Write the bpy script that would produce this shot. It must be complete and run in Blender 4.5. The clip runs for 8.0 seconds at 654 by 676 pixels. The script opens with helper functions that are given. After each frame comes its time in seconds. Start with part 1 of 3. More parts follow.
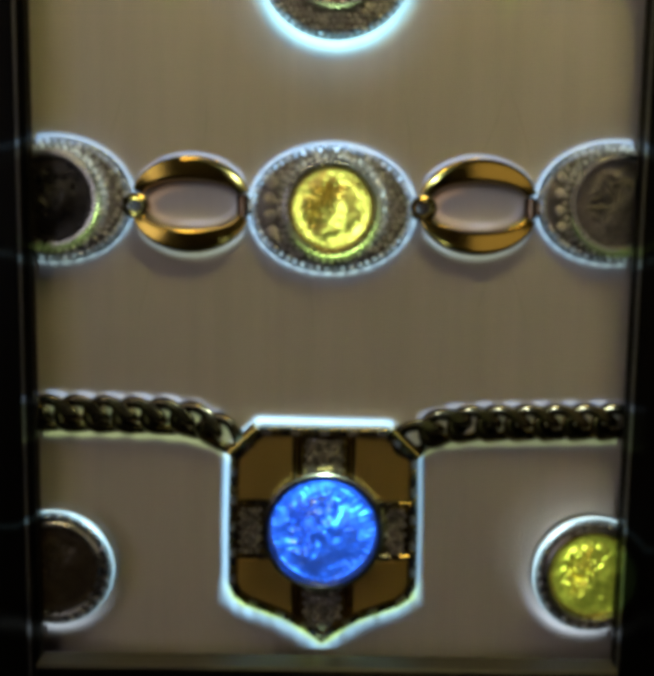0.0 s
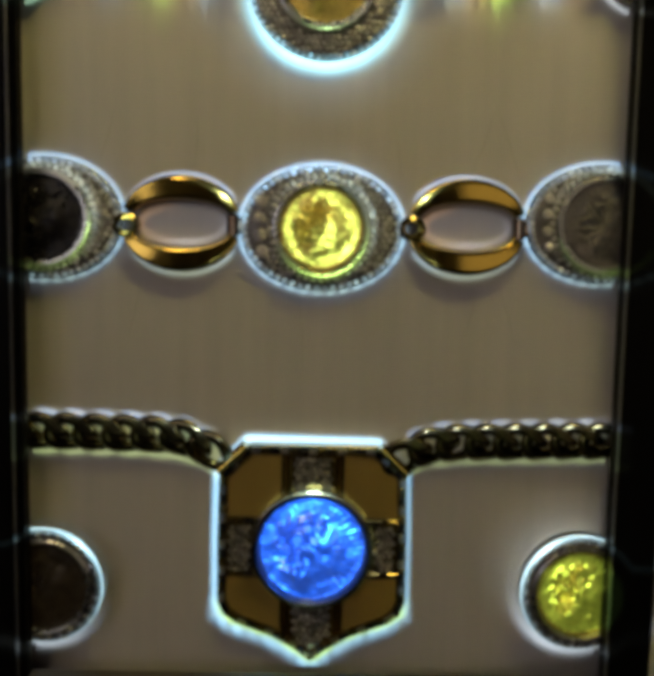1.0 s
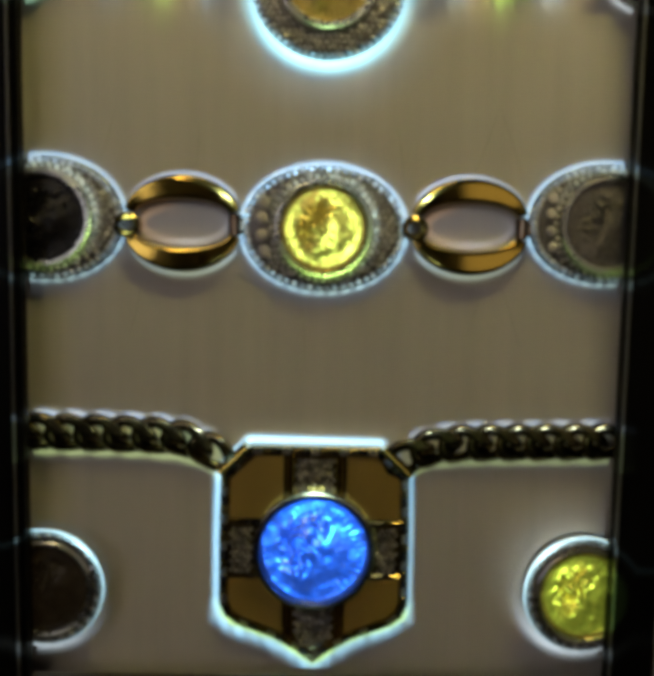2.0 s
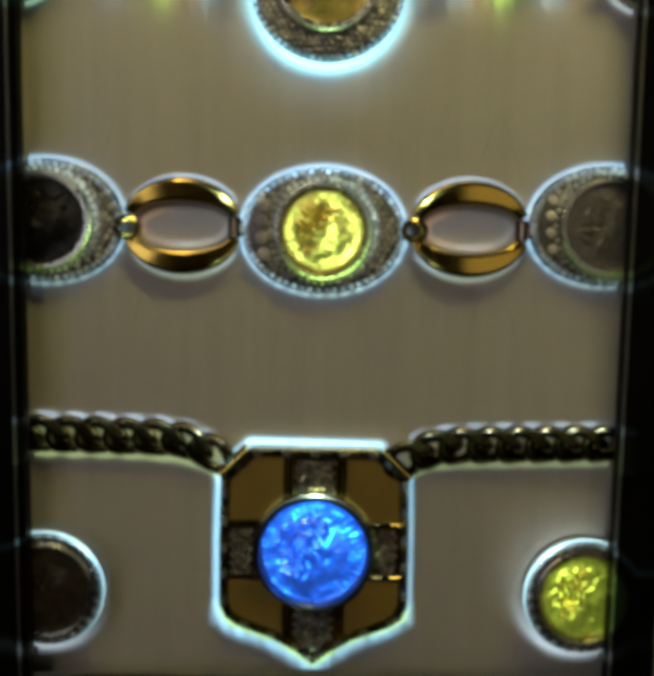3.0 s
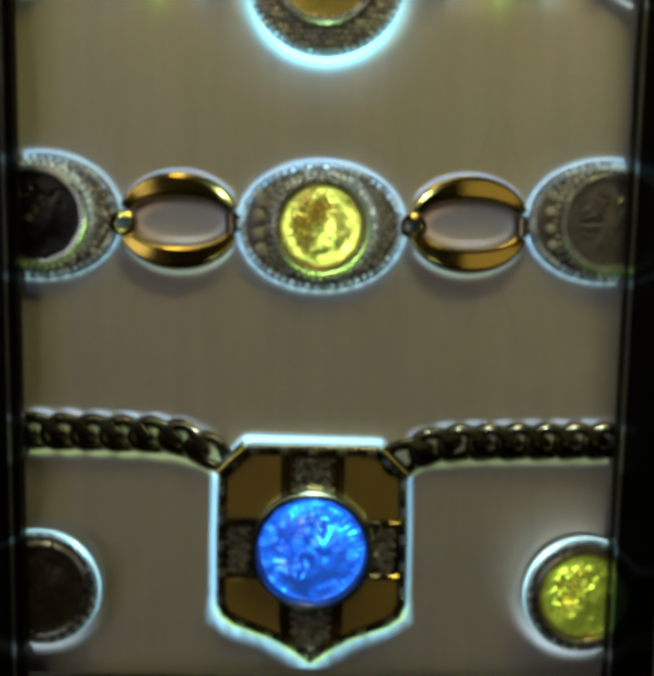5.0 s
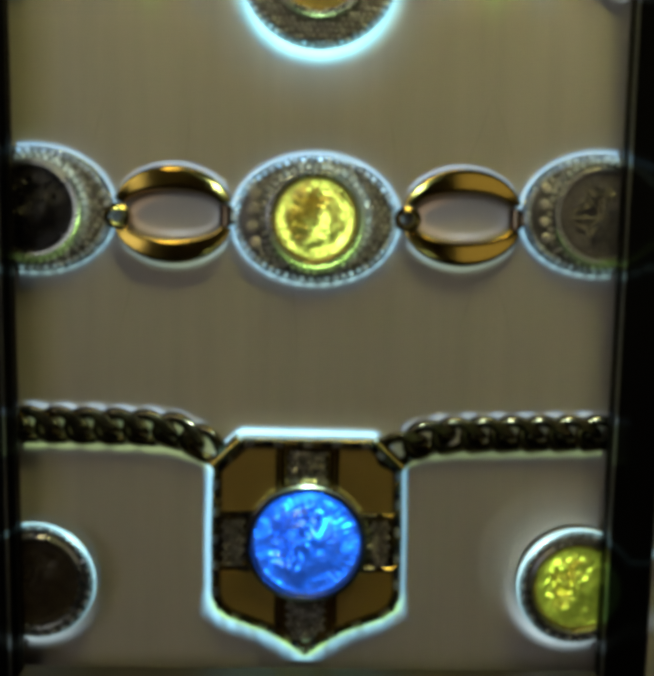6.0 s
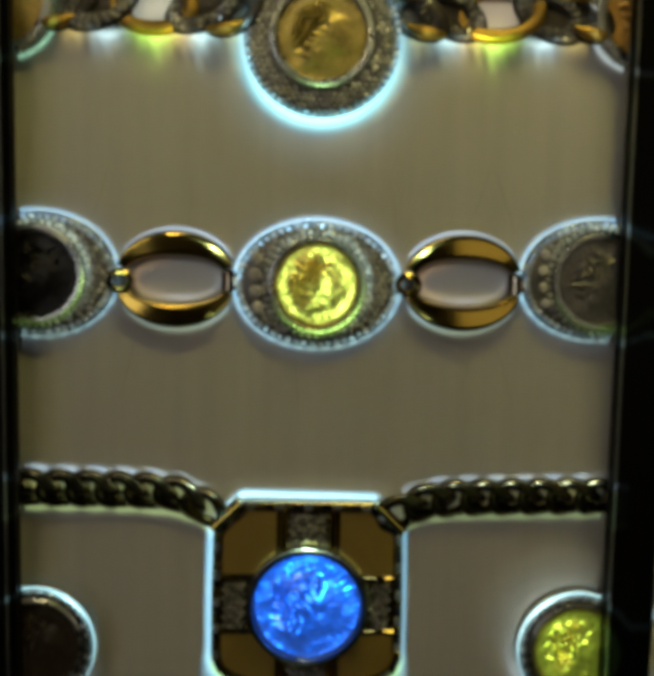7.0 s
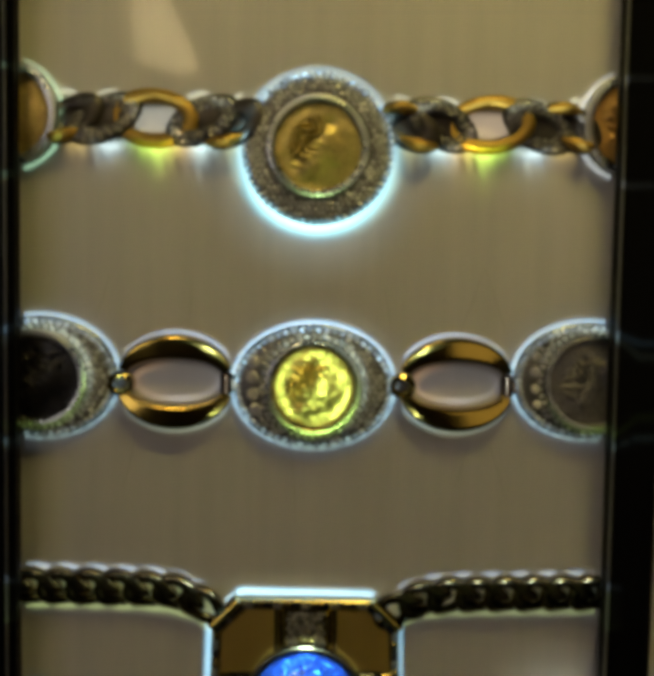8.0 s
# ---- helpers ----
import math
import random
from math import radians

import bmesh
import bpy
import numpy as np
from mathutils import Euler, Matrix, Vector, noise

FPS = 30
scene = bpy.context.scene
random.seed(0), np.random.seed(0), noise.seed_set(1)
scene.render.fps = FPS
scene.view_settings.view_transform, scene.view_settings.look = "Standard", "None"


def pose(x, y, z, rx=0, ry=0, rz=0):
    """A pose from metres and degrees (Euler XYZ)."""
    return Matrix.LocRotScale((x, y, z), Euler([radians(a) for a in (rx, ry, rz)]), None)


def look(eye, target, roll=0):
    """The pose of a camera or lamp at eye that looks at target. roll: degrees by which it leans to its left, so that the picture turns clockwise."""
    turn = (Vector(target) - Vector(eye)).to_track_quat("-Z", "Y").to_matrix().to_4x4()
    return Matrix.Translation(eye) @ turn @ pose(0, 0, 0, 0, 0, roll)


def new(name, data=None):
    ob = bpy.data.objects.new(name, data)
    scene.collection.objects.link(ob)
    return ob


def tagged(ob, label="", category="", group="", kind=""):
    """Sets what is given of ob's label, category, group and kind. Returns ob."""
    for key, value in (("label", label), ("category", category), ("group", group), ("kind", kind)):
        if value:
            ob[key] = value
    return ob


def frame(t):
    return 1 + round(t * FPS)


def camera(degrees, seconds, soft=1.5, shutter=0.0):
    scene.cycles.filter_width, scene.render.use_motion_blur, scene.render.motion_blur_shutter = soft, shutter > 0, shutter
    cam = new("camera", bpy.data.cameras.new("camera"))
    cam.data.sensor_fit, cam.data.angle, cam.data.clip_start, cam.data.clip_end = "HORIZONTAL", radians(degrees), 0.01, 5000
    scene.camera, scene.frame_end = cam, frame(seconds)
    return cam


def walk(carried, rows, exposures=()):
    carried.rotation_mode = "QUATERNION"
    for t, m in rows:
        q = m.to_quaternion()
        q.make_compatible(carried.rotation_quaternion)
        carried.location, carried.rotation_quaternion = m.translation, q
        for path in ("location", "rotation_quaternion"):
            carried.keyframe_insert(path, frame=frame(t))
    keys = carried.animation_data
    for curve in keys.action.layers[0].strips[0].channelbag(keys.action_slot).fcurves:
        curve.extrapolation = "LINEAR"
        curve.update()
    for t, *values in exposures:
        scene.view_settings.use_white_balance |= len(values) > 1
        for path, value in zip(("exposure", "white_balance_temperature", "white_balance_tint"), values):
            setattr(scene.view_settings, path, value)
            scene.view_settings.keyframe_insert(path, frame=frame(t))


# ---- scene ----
cam = camera(41.5, 8.0, soft=6.6)
PATH = [
    (0, (-0.00212, -0.20609, -0.00692), (-0.00173, -0.00736, -0.02945), 0.829),
    (0.5, (-0.00105, -0.20700, -0.00483), (-0.00005, -0.00816, -0.02640), 0.846),
    (1, (-0.00075, -0.20680, -0.00401), (0.00070, -0.00790, -0.02489), 1.065),
    (1.5, (-0.00173, -0.20572, -0.00401), (0.00015, -0.00683, -0.02492), 1.060),
    (3, (0.00011, -0.20577, -0.00275), (0.00027, -0.00694, -0.02435), 0.982),
    (3.5, (-0.00034, -0.20665, -0.00152), (0.00050, -0.00790, -0.02383), 0.963),
    (4, (-0.00165, -0.20624, -0.00112), (0.00008, -0.00739, -0.02247), 0.946),
    (4.5, (-0.00096, -0.20398, -0.00316), (-0.00013, -0.00513, -0.02455), 1.020),
    (6, (-0.00024, -0.20433, -0.00383), (0.00208, -0.00568, -0.02691), 0.956),
    (6.5, (-0.00015, -0.20340, -0.00146), (0.00195, -0.00479, -0.02491), 1.020),
    (7, (-0.00273, -0.20446, 0.00690), (0.00151, -0.00539, -0.01189), 1.116),
    (7.5, (-0.00105, -0.20694, 0.01585), (0.00102, -0.00741, 0.00228), 1.200),
    (8, (-0.00128, -0.20767, 0.02416), (0.00195, -0.00805, 0.01232), 0.970),
]
walk(cam, [(t, look(eye, target, roll)) for t, eye, target, roll in PATH],
     [(0, -0.08, 6420, 14), (1.5, 0.0, 6480, 11), (3, 0.0, 6250, 5), (4.5, -0.08, 6150, 2), (6.5, -0.10, 6300, -1), (7.5, -0.11, 6550, 2), (8, -0.11, 6780, 7)])

# ---- world and lamps ----
world = bpy.data.worlds.new("world")
scene.world = world
world.use_nodes = True
world.node_tree.nodes["Background"].inputs[0].default_value = (0.5, 0.45, 0.4, 1)
world.node_tree.nodes["Background"].inputs[1].default_value = 0.05


def area_lamp(name, eye, target, size, power, colour):
    data = bpy.data.lights.new(name, "AREA")
    data.shape, data.size, data.energy, data.color = "DISK", size, power, colour
    ob = new(name, data)
    ob.matrix_world = look(eye, target)
    return ob


area_lamp("key_lamp", (-0.11, -0.60, 0.50), (0, 0, -0.04), 0.20, 0.23, (0.97, 0.90, 1.0))
area_lamp("west_lamp", (-0.50, -0.80, 0.10), (0, 0, -0.04), 0.34, 0.54, (0.97, 0.91, 1.0))
area_lamp("top_lamp", (0.055, -0.16, 0.27), (0.04, 0, 0.06), 0.09, 0.43, (0.98, 0.84, 0.28))
area_lamp("side_lamp", (0.28, -0.70, 0.03), (0.02, 0, 0), 0.34, 0.15, (1.0, 0.84, 0.62))
# unseen projector bulb, added to throw halos and coin tints through the slide
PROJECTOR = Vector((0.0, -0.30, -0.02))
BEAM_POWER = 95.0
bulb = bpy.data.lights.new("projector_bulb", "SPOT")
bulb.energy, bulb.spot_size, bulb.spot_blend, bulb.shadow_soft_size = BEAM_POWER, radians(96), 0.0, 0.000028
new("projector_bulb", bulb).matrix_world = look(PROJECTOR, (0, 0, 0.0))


# ---- materials ----
def material(name, colour, rough=0.4, metal=0.0, vary=0.2, scale=400.0, stretch=(1, 1, 1), bump=0.0, coat=0.0, random_tint=0.0, big=40.0, ior=1.5):
    m = bpy.data.materials.new(name)
    m.use_nodes = True
    nt = m.node_tree
    n, link = nt.nodes, nt.links.new
    bsdf = n["Principled BSDF"]
    bsdf.inputs["Metallic"].default_value = metal
    bsdf.inputs["Coat Weight"].default_value = coat
    bsdf.inputs["Coat Roughness"].default_value = 0.04
    bsdf.inputs["IOR"].default_value = ior
    geo = n.new("ShaderNodeNewGeometry")
    mapping = n.new("ShaderNodeMapping")
    mapping.inputs["Scale"].default_value = stretch
    link(geo.outputs["Position"], mapping.inputs[0])
    fine, large = n.new("ShaderNodeTexNoise"), n.new("ShaderNodeTexNoise")
    fine.inputs["Scale"].default_value, fine.inputs["Detail"].default_value = scale, 5
    large.inputs["Scale"].default_value, large.inputs["Detail"].default_value = big, 3
    link(mapping.outputs[0], fine.inputs[0])
    link(mapping.outputs[0], large.inputs[0])
    mean = n.new("ShaderNodeMath")
    mean.operation = "ADD"
    link(fine.outputs[0], mean.inputs[0])
    link(large.outputs[0], mean.inputs[1])
    span = n.new("ShaderNodeMapRange")
    span.inputs[1].default_value, span.inputs[2].default_value = 0.6, 1.4
    span.inputs[3].default_value, span.inputs[4].default_value = 1 - vary, 1 + vary
    link(mean.outputs[0], span.inputs[0])
    value = span.outputs[0]
    if random_tint:
        info = n.new("ShaderNodeObjectInfo")
        r = n.new("ShaderNodeMapRange")
        r.inputs[3].default_value, r.inputs[4].default_value = 1 - random_tint, 1 + random_tint
        link(info.outputs["Random"], r.inputs[0])
        mul = n.new("ShaderNodeMath")
        mul.operation = "MULTIPLY"
        link(value, mul.inputs[0])
        link(r.outputs[0], mul.inputs[1])
        value = mul.outputs[0]
    tint = n.new("ShaderNodeVectorMath")
    tint.operation = "SCALE"
    tint.inputs[0].default_value = colour
    link(value, tint.inputs["Scale"])
    link(tint.outputs[0], bsdf.inputs["Base Color"])
    rr = n.new("ShaderNodeMapRange")
    rr.inputs[1].default_value, rr.inputs[2].default_value = 0.6, 1.4
    rr.inputs[3].default_value, rr.inputs[4].default_value = rough * 0.75, min(1, rough * 1.25)
    link(mean.outputs[0], rr.inputs[0])
    link(rr.outputs[0], bsdf.inputs["Roughness"])
    if bump:
        b = n.new("ShaderNodeBump")
        b.inputs["Strength"].default_value, b.inputs["Distance"].default_value = 0.6, bump
        link(fine.outputs[0], b.inputs["Height"])
        link(b.outputs[0], bsdf.inputs["Normal"])
    return m


def glow(name, colour, strength):
    m = bpy.data.materials.new(name)
    m.use_nodes = True
    bsdf = m.node_tree.nodes["Principled BSDF"]
    bsdf.inputs["Base Color"].default_value = (0.06, 0.06, 0.06, 1)
    bsdf.inputs["Emission Color"].default_value = (*colour, 1)
    bsdf.inputs["Emission Strength"].default_value = strength
    return m


PANEL = material("greige_lacquer", (0.422, 0.396, 0.376), 0.42, vary=0.09, scale=260, stretch=(1, 1, 0.06), coat=0.16, big=30)
BLACK = material("black_lacquered_metal", (0.0025, 0.0023, 0.0018), 0.35, vary=0.3, scale=300, stretch=(1, 1, 0.1), ior=1.1)
LEDGE = material("olive_brown_ledge", (0.055, 0.05, 0.034), 0.45, vary=0.3, scale=150, stretch=(0.2, 1, 1))
BLACK_EDGE = material("worn_black_edge", (0.012, 0.011, 0.008), 0.22, vary=0.4, scale=120, stretch=(1, 1, 0.15), ior=1.4)
# grey of the bars' edge highlight, put into the colour
EDGE_GLINT = material("grey_edge_highlight", (0.06, 0.06, 0.056), 0.3, vary=0.5, scale=120, stretch=(1, 1, 0.15))
ROOM = material("dark_plaster", (0.05, 0.045, 0.04), 0.8, vary=0.15, scale=30, big=3)
FLOOR = material("dark_wood_floor", (0.06, 0.045, 0.03), 0.5, vary=0.25, scale=30, stretch=(1, 0.1, 1), big=3)
GOLD = material("polished_gold", (0.47, 0.315, 0.06), 0.15, 1.0, vary=0.06, scale=500, big=90)
GOLD_SATIN = material("satin_gold", (0.33, 0.20, 0.035), 0.45, 0.7, vary=0.15, scale=600, big=120)
GOLD_DARK = material("oxidised_gold", (0.31, 0.235, 0.095), 0.24, 1.0, vary=0.25, scale=700, big=120)
CHAIN_GOLD = material("dark_chain_gold", (0.15, 0.118, 0.055), 0.22, 1.0, vary=0.25, scale=700, big=120)
SILVER = material("white_gold", (0.46, 0.46, 0.43), 0.28, 1.0, vary=0.1, scale=600, big=90)
RIM_SATIN = material("satin_white_gold", (0.55, 0.55, 0.53), 0.6, 0.3, vary=0.12, scale=600, big=90)
SETTING = material("dark_white_gold_setting", (0.15, 0.14, 0.125), 0.42, 0.7, vary=0.35, scale=1200, big=200)
GEM = material("pale_cut_stone", (0.30, 0.285, 0.28), 0.36, 0.0, vary=0.2, scale=900, random_tint=0.45, ior=2.1)
GEM_DARK = material("grey_cut_stone", (0.15, 0.138, 0.125), 0.16, 0.0, vary=0.3, scale=900, random_tint=0.5, ior=1.8)
# metal of the dark links; also the shadow colour of the hole fills
LINK_DARK = material("dark_link_metal_and_shadow_fill", (0.05, 0.04, 0.03), 0.4, 0.6, vary=0.3, scale=700)
BARREL = material("dark_bronze_barrel", (0.16, 0.10, 0.06), 0.18, 1.0, vary=0.2, scale=600)
BEZEL_DARK = material("dark_polished_collar", (0.25, 0.25, 0.24), 0.2, 1.0, vary=0.2, scale=600)
RING_METAL = material("dark_ring_metal", (0.10, 0.095, 0.085), 0.35, 0.8, vary=0.35, scale=900, big=150)
ONYX = material("black_baguette_stone", (0.015, 0.013, 0.011), 0.12, vary=0.3, scale=900, random_tint=0.4)
ENAMEL = material("yellow_gold_plate", (0.36, 0.245, 0.06), 0.42, 0.55, vary=0.10, scale=260, stretch=(1, 1, 0.4), big=70)
COIN_GOLD = material("old_gold_coin", (0.56, 0.38, 0.12), 0.34, 0.78, vary=0.35, scale=900, big=200, bump=0.000025)
COIN_OLD = material("worn_olive_gold_coin", (0.36, 0.26, 0.085), 0.36, 0.7, vary=0.35, scale=900, big=200, bump=0.000025)
COIN_DARK = material("blackened_silver_coin", (0.014, 0.013, 0.012), 0.3, 0.55, vary=0.4, scale=900, big=200, bump=0.000025)
COIN_SILVER = material("tarnished_silver_coin", (0.16, 0.148, 0.14), 0.38, 0.55, vary=0.4, scale=900, big=200, bump=0.000025)
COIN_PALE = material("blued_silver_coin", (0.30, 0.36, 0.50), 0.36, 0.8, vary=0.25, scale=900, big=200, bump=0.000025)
COIN_AMBER = material("amber_bronze_coin", (0.42, 0.23, 0.06), 0.42, 0.5, vary=0.35, scale=900, big=200, bump=0.000025)
COIN_BRONZE = material("brown_bronze_coin", (0.045, 0.034, 0.018), 0.4, 0.55, vary=0.4, scale=900, big=200, bump=0.000025)

# ---- helpers of this scene ----
MM = 0.001
ORIGIN = {}


def thing(name, x, z, label, category, group=""):
    ob = new(name)
    ob.location = (x * MM, 0, z * MM)
    ob.empty_display_size = 0.01
    ORIGIN[ob] = Vector((x, 0, z))
    return tagged(ob, label, category, group)


def part(name, geometry, mat, parent, label="", at=None, smooth=True, kind=""):
    """Links vertices and faces, in mm, as one mesh under a thing or a part."""
    verts, faces = geometry
    at = Vector(at) if at is not None else ORIGIN.get(parent, Vector())
    mesh = bpy.data.meshes.new(name)
    mesh.from_pydata([((x - at.x) * MM, (y - at.y) * MM, (z - at.z) * MM) for x, y, z in verts], [], faces)
    bm = bmesh.new()
    bm.from_mesh(mesh)
    bmesh.ops.recalc_face_normals(bm, faces=bm.faces)
    bm.to_mesh(mesh)
    bm.free()
    if smooth:
        mesh.polygons.foreach_set("use_smooth", [True] * len(mesh.polygons))
        mesh.set_sharp_from_angle(angle=radians(40))
    mesh.materials.append(mat)
    ob = new(name, mesh)
    ob.parent = parent
    ob.location = (at - ORIGIN.get(parent, Vector())) * MM
    ORIGIN[ob] = at
    return tagged(ob, label, kind=kind)


def box(x0, x1, y0, y1, z0, z1, bevel=0.0):
    b = min(bevel, (x1 - x0) / 2.01, (z1 - z0) / 2.01, y1 - y0)
    if not b:
        v = [(x, y, z) for y in (y0, y1) for x, z in ((x0, z0), (x1, z0), (x1, z1), (x0, z1))]
        return v, [[0, 1, 2, 3], [7, 6, 5, 4]] + [[i, 4 + i, 4 + (i + 1) % 4, (i + 1) % 4] for i in range(4)]
    rings = ((y1, 0), (y0 + b, 0), (y0, b))
    v = [(x, y, z) for y, s in rings for x, z in ((x0 + s, z0 + s), (x1 - s, z0 + s), (x1 - s, z1 - s), (x0 + s, z1 - s))]
    f = [[0, 1, 2, 3], [8, 9, 10, 11]]
    for r in range(2):
        f += [[4 * r + i, 4 * r + (i + 1) % 4, 4 * r + 4 + (i + 1) % 4, 4 * r + 4 + i] for i in range(4)]
    return v, f


def lathe(cx, cz, profile, segs=72, sx=1.0, sz=1.0, power=2.0, close=True):
    """Turned round the axis towards the viewer: profile of (radius, depth)."""
    v, f = [], []
    for r, y in profile:
        for i in range(segs):
            a = 2 * math.pi * i / segs
            c, s = math.cos(a), math.sin(a)
            c, s = math.copysign(abs(c) ** (2 / power), c), math.copysign(abs(s) ** (2 / power), s)
            v.append((cx + r * sx * c, y, cz + r * sz * s))
    for k in range(len(profile) - 1):
        f += [[k * segs + i, k * segs + (i + 1) % segs, (k + 1) * segs + (i + 1) % segs, (k + 1) * segs + i] for i in range(segs)]
    if close:
        f += [list(range(segs)), list(range((len(profile) - 1) * segs, len(profile) * segs))]
    return v, f


def loft(outlines):
    """Closed outlines of equal length, one after another, capped."""
    v, f, n = [], [], len(outlines[0])
    for o in outlines:
        v += o
    for k in range(len(outlines) - 1):
        f += [[k * n + i, k * n + (i + 1) % n, (k + 1) * n + (i + 1) % n, (k + 1) * n + i] for i in range(n)]
    return v, f + [list(range(n)), list(range((len(outlines) - 1) * n, len(outlines) * n))]


def tube(points, radius, closed=False, sides=7):
    """A rod along points (x, y, z)."""
    v, f, n = [], [], len(points)
    P = [Vector(p) for p in points]
    for i, p in enumerate(P):
        a = P[(i - 1) % n] if closed or i else p
        b = P[(i + 1) % n] if closed or i < n - 1 else p
        d = (b - a).normalized()
        up = Vector((0, 1, 0))
        side = d.cross(up).normalized()
        top = side.cross(d)
        r = radius(i / (n - 1)) if callable(radius) else radius
        v += [tuple(p + r * (math.cos(t) * side + math.sin(t) * top)) for t in (2 * math.pi * k / sides for k in range(sides))]
    for i in range(n if closed else n - 1):
        j = (i + 1) % n
        f += [[i * sides + k, i * sides + (k + 1) % sides, j * sides + (k + 1) % sides, j * sides + k] for k in range(sides)]
    if not closed:
        f += [list(range(sides)), list(range((n - 1) * sides, n * sides))]
    return v, f


def arc(cx, cz, rx, rz, a0, a1, y, n=48):
    return [(cx + rx * math.cos(a), y, cz + rz * math.sin(a)) for a in (radians(a0 + (a1 - a0) * i / n) for i in range(n + 1))]


def cut_stone():
    """A small stone with a table and eight crown facets, one unit wide in radius."""
    v, f = [], []
    for r, z, turn in ((0.82, -0.5, 0), (1.0, 0.0, 0), (0.56, 0.52, 0.5)):
        v += [(r * math.cos(2 * math.pi * (i + turn) / 8), r * math.sin(2 * math.pi * (i + turn) / 8), z) for i in range(8)]
    f += [[i, (i + 1) % 8, 8 + (i + 1) % 8, 8 + i] for i in range(8)]
    for i in range(8):
        f += [[8 + i, 8 + (i + 1) % 8, 16 + i], [8 + (i + 1) % 8, 16 + (i + 1) % 8, 16 + i]]
    f.append(list(range(16, 24)))
    mesh = bpy.data.meshes.new("stone")
    mesh.from_pydata(v, [], f)
    mesh.materials.append(GEM)
    return mesh


STONE = cut_stone()
STONE_PALE = STONE.copy()
STONE_PALE.materials[0] = material("large_pale_stone", (0.52, 0.49, 0.47), 0.3, 0.0, vary=0.25, scale=900, random_tint=0.2, ior=1.8)
STONE_DARK = STONE.copy()
STONE_DARK.materials[0] = GEM_DARK
rnd = random.Random(5)


def stone(x, y, z, r, parent, tilt=22, mesh=None):
    ob = new("stone", mesh or STONE)
    ob.parent = parent
    turn = Euler((radians(90 + rnd.uniform(-tilt, tilt)), radians(rnd.uniform(-tilt, tilt)), 0)).to_matrix() @ Euler((0, 0, rnd.uniform(0, 6.28))).to_matrix()
    ob.matrix_local = Matrix.LocRotScale((Vector((x, y, z)) - ORIGIN[parent]) * MM, turn.to_quaternion(), Vector((r, r, r * 0.8)) * MM)
    return ob


def pave(inside, x0, x1, z0, z1, pitch, depth, parent, r=None, mesh=None):
    """Stones packed in rows wherever inside(x, z) holds."""
    row, z = 0, z0
    while z <= z1:
        x = x0 + (pitch / 2 if row % 2 else 0)
        while x <= x1:
            px, pz = x + rnd.uniform(-0.12, 0.12), z + rnd.uniform(-0.12, 0.12)
            if inside(px, pz):
                stone(px, depth(px, pz), pz, (r or pitch * 0.51) * rnd.uniform(0.85, 1.08), parent, mesh=mesh)
            x += pitch
        z += pitch * 0.87
        row += 1


def coin_face(cx, cz, R, y, seed, tall=1.35):
    """A struck disc: worn rounded relief and wavy ridges in the middle, strokes and beads round the border."""
    g = random.Random(seed)
    lumps = [(g.uniform(-0.45, 0.35), g.uniform(-0.6, 0.6), g.uniform(0.06, 0.13), g.uniform(-0.6, 0.7)) for _ in range(5)]
    lumps += [(0.08, 0.0, 0.42, 1.5), (-0.2, -0.5, 0.16, 1.0), (-0.26, 0.30, 0.28, 0.9)]
    phase, start, span = g.uniform(0, 6), g.uniform(0, 6), g.uniform(3.5, 5.2)
    rings, segs, v, f = 56, 160, [(cx, y - 0.4, cz)], []
    for k in range(1, rings + 1):
        for i in range(segs):
            a, q = 2 * math.pi * i / segs, k / rings
            r = q * R * (1 + 0.012 * math.sin(3 * a + phase) + 0.008 * math.sin(7 * a)) if q > 0.9 else q * R
            px, pz = q * math.cos(a), q * math.sin(a)
            h = 0.7 * math.tanh(sum(w * math.exp(-((px - lx) ** 2 + (pz - lz) ** 2) / (s * s)) for lx, lz, s, w in lumps))
            bend = noise.noise((px * 2.2, pz * 2.2, seed))
            strand = math.sin(17 * px - 20 * pz + 13 * bend) + 0.6 * math.sin(33 * px + 10 * pz + 15 * bend + phase)
            hair = max(0.0, min(1.0, (0.75 - q) * 5)) * max(0.0, min(1.0, 0.30 - 2.2 * px + 1.1 * pz))
            h += 0.34 * strand * hair
            if 0.70 < q < 0.88 and ((a - start) % (2 * math.pi)) < span:
                h += 0.08 * max(0, math.sin(46 * a + 2 * math.sin(5 * a + phase))) ** 0.5
            if 0.90 < q < 0.97:
                h += 0.12 * (0.5 + 0.5 * math.sin(52 * a))
            h += 0.10 * noise.noise((px * 5, pz * 5, seed * 3.1)) + 0.05 * noise.noise((px * 17, pz * 17, seed))
            h = max(h, -0.22) if q < 0.985 else -0.2
            v.append((cx + r * math.cos(a), y - tall * h, cz + r * math.sin(a)))
    f += [[0, 1 + i, 1 + (i + 1) % segs] for i in range(segs)]
    for k in range(rings - 1):
        f += [[1 + k * segs + i, 1 + (k + 1) * segs + i, 1 + (k + 1) * segs + (i + 1) % segs, 1 + k * segs + (i + 1) % segs] for i in range(segs)]
    return v, f


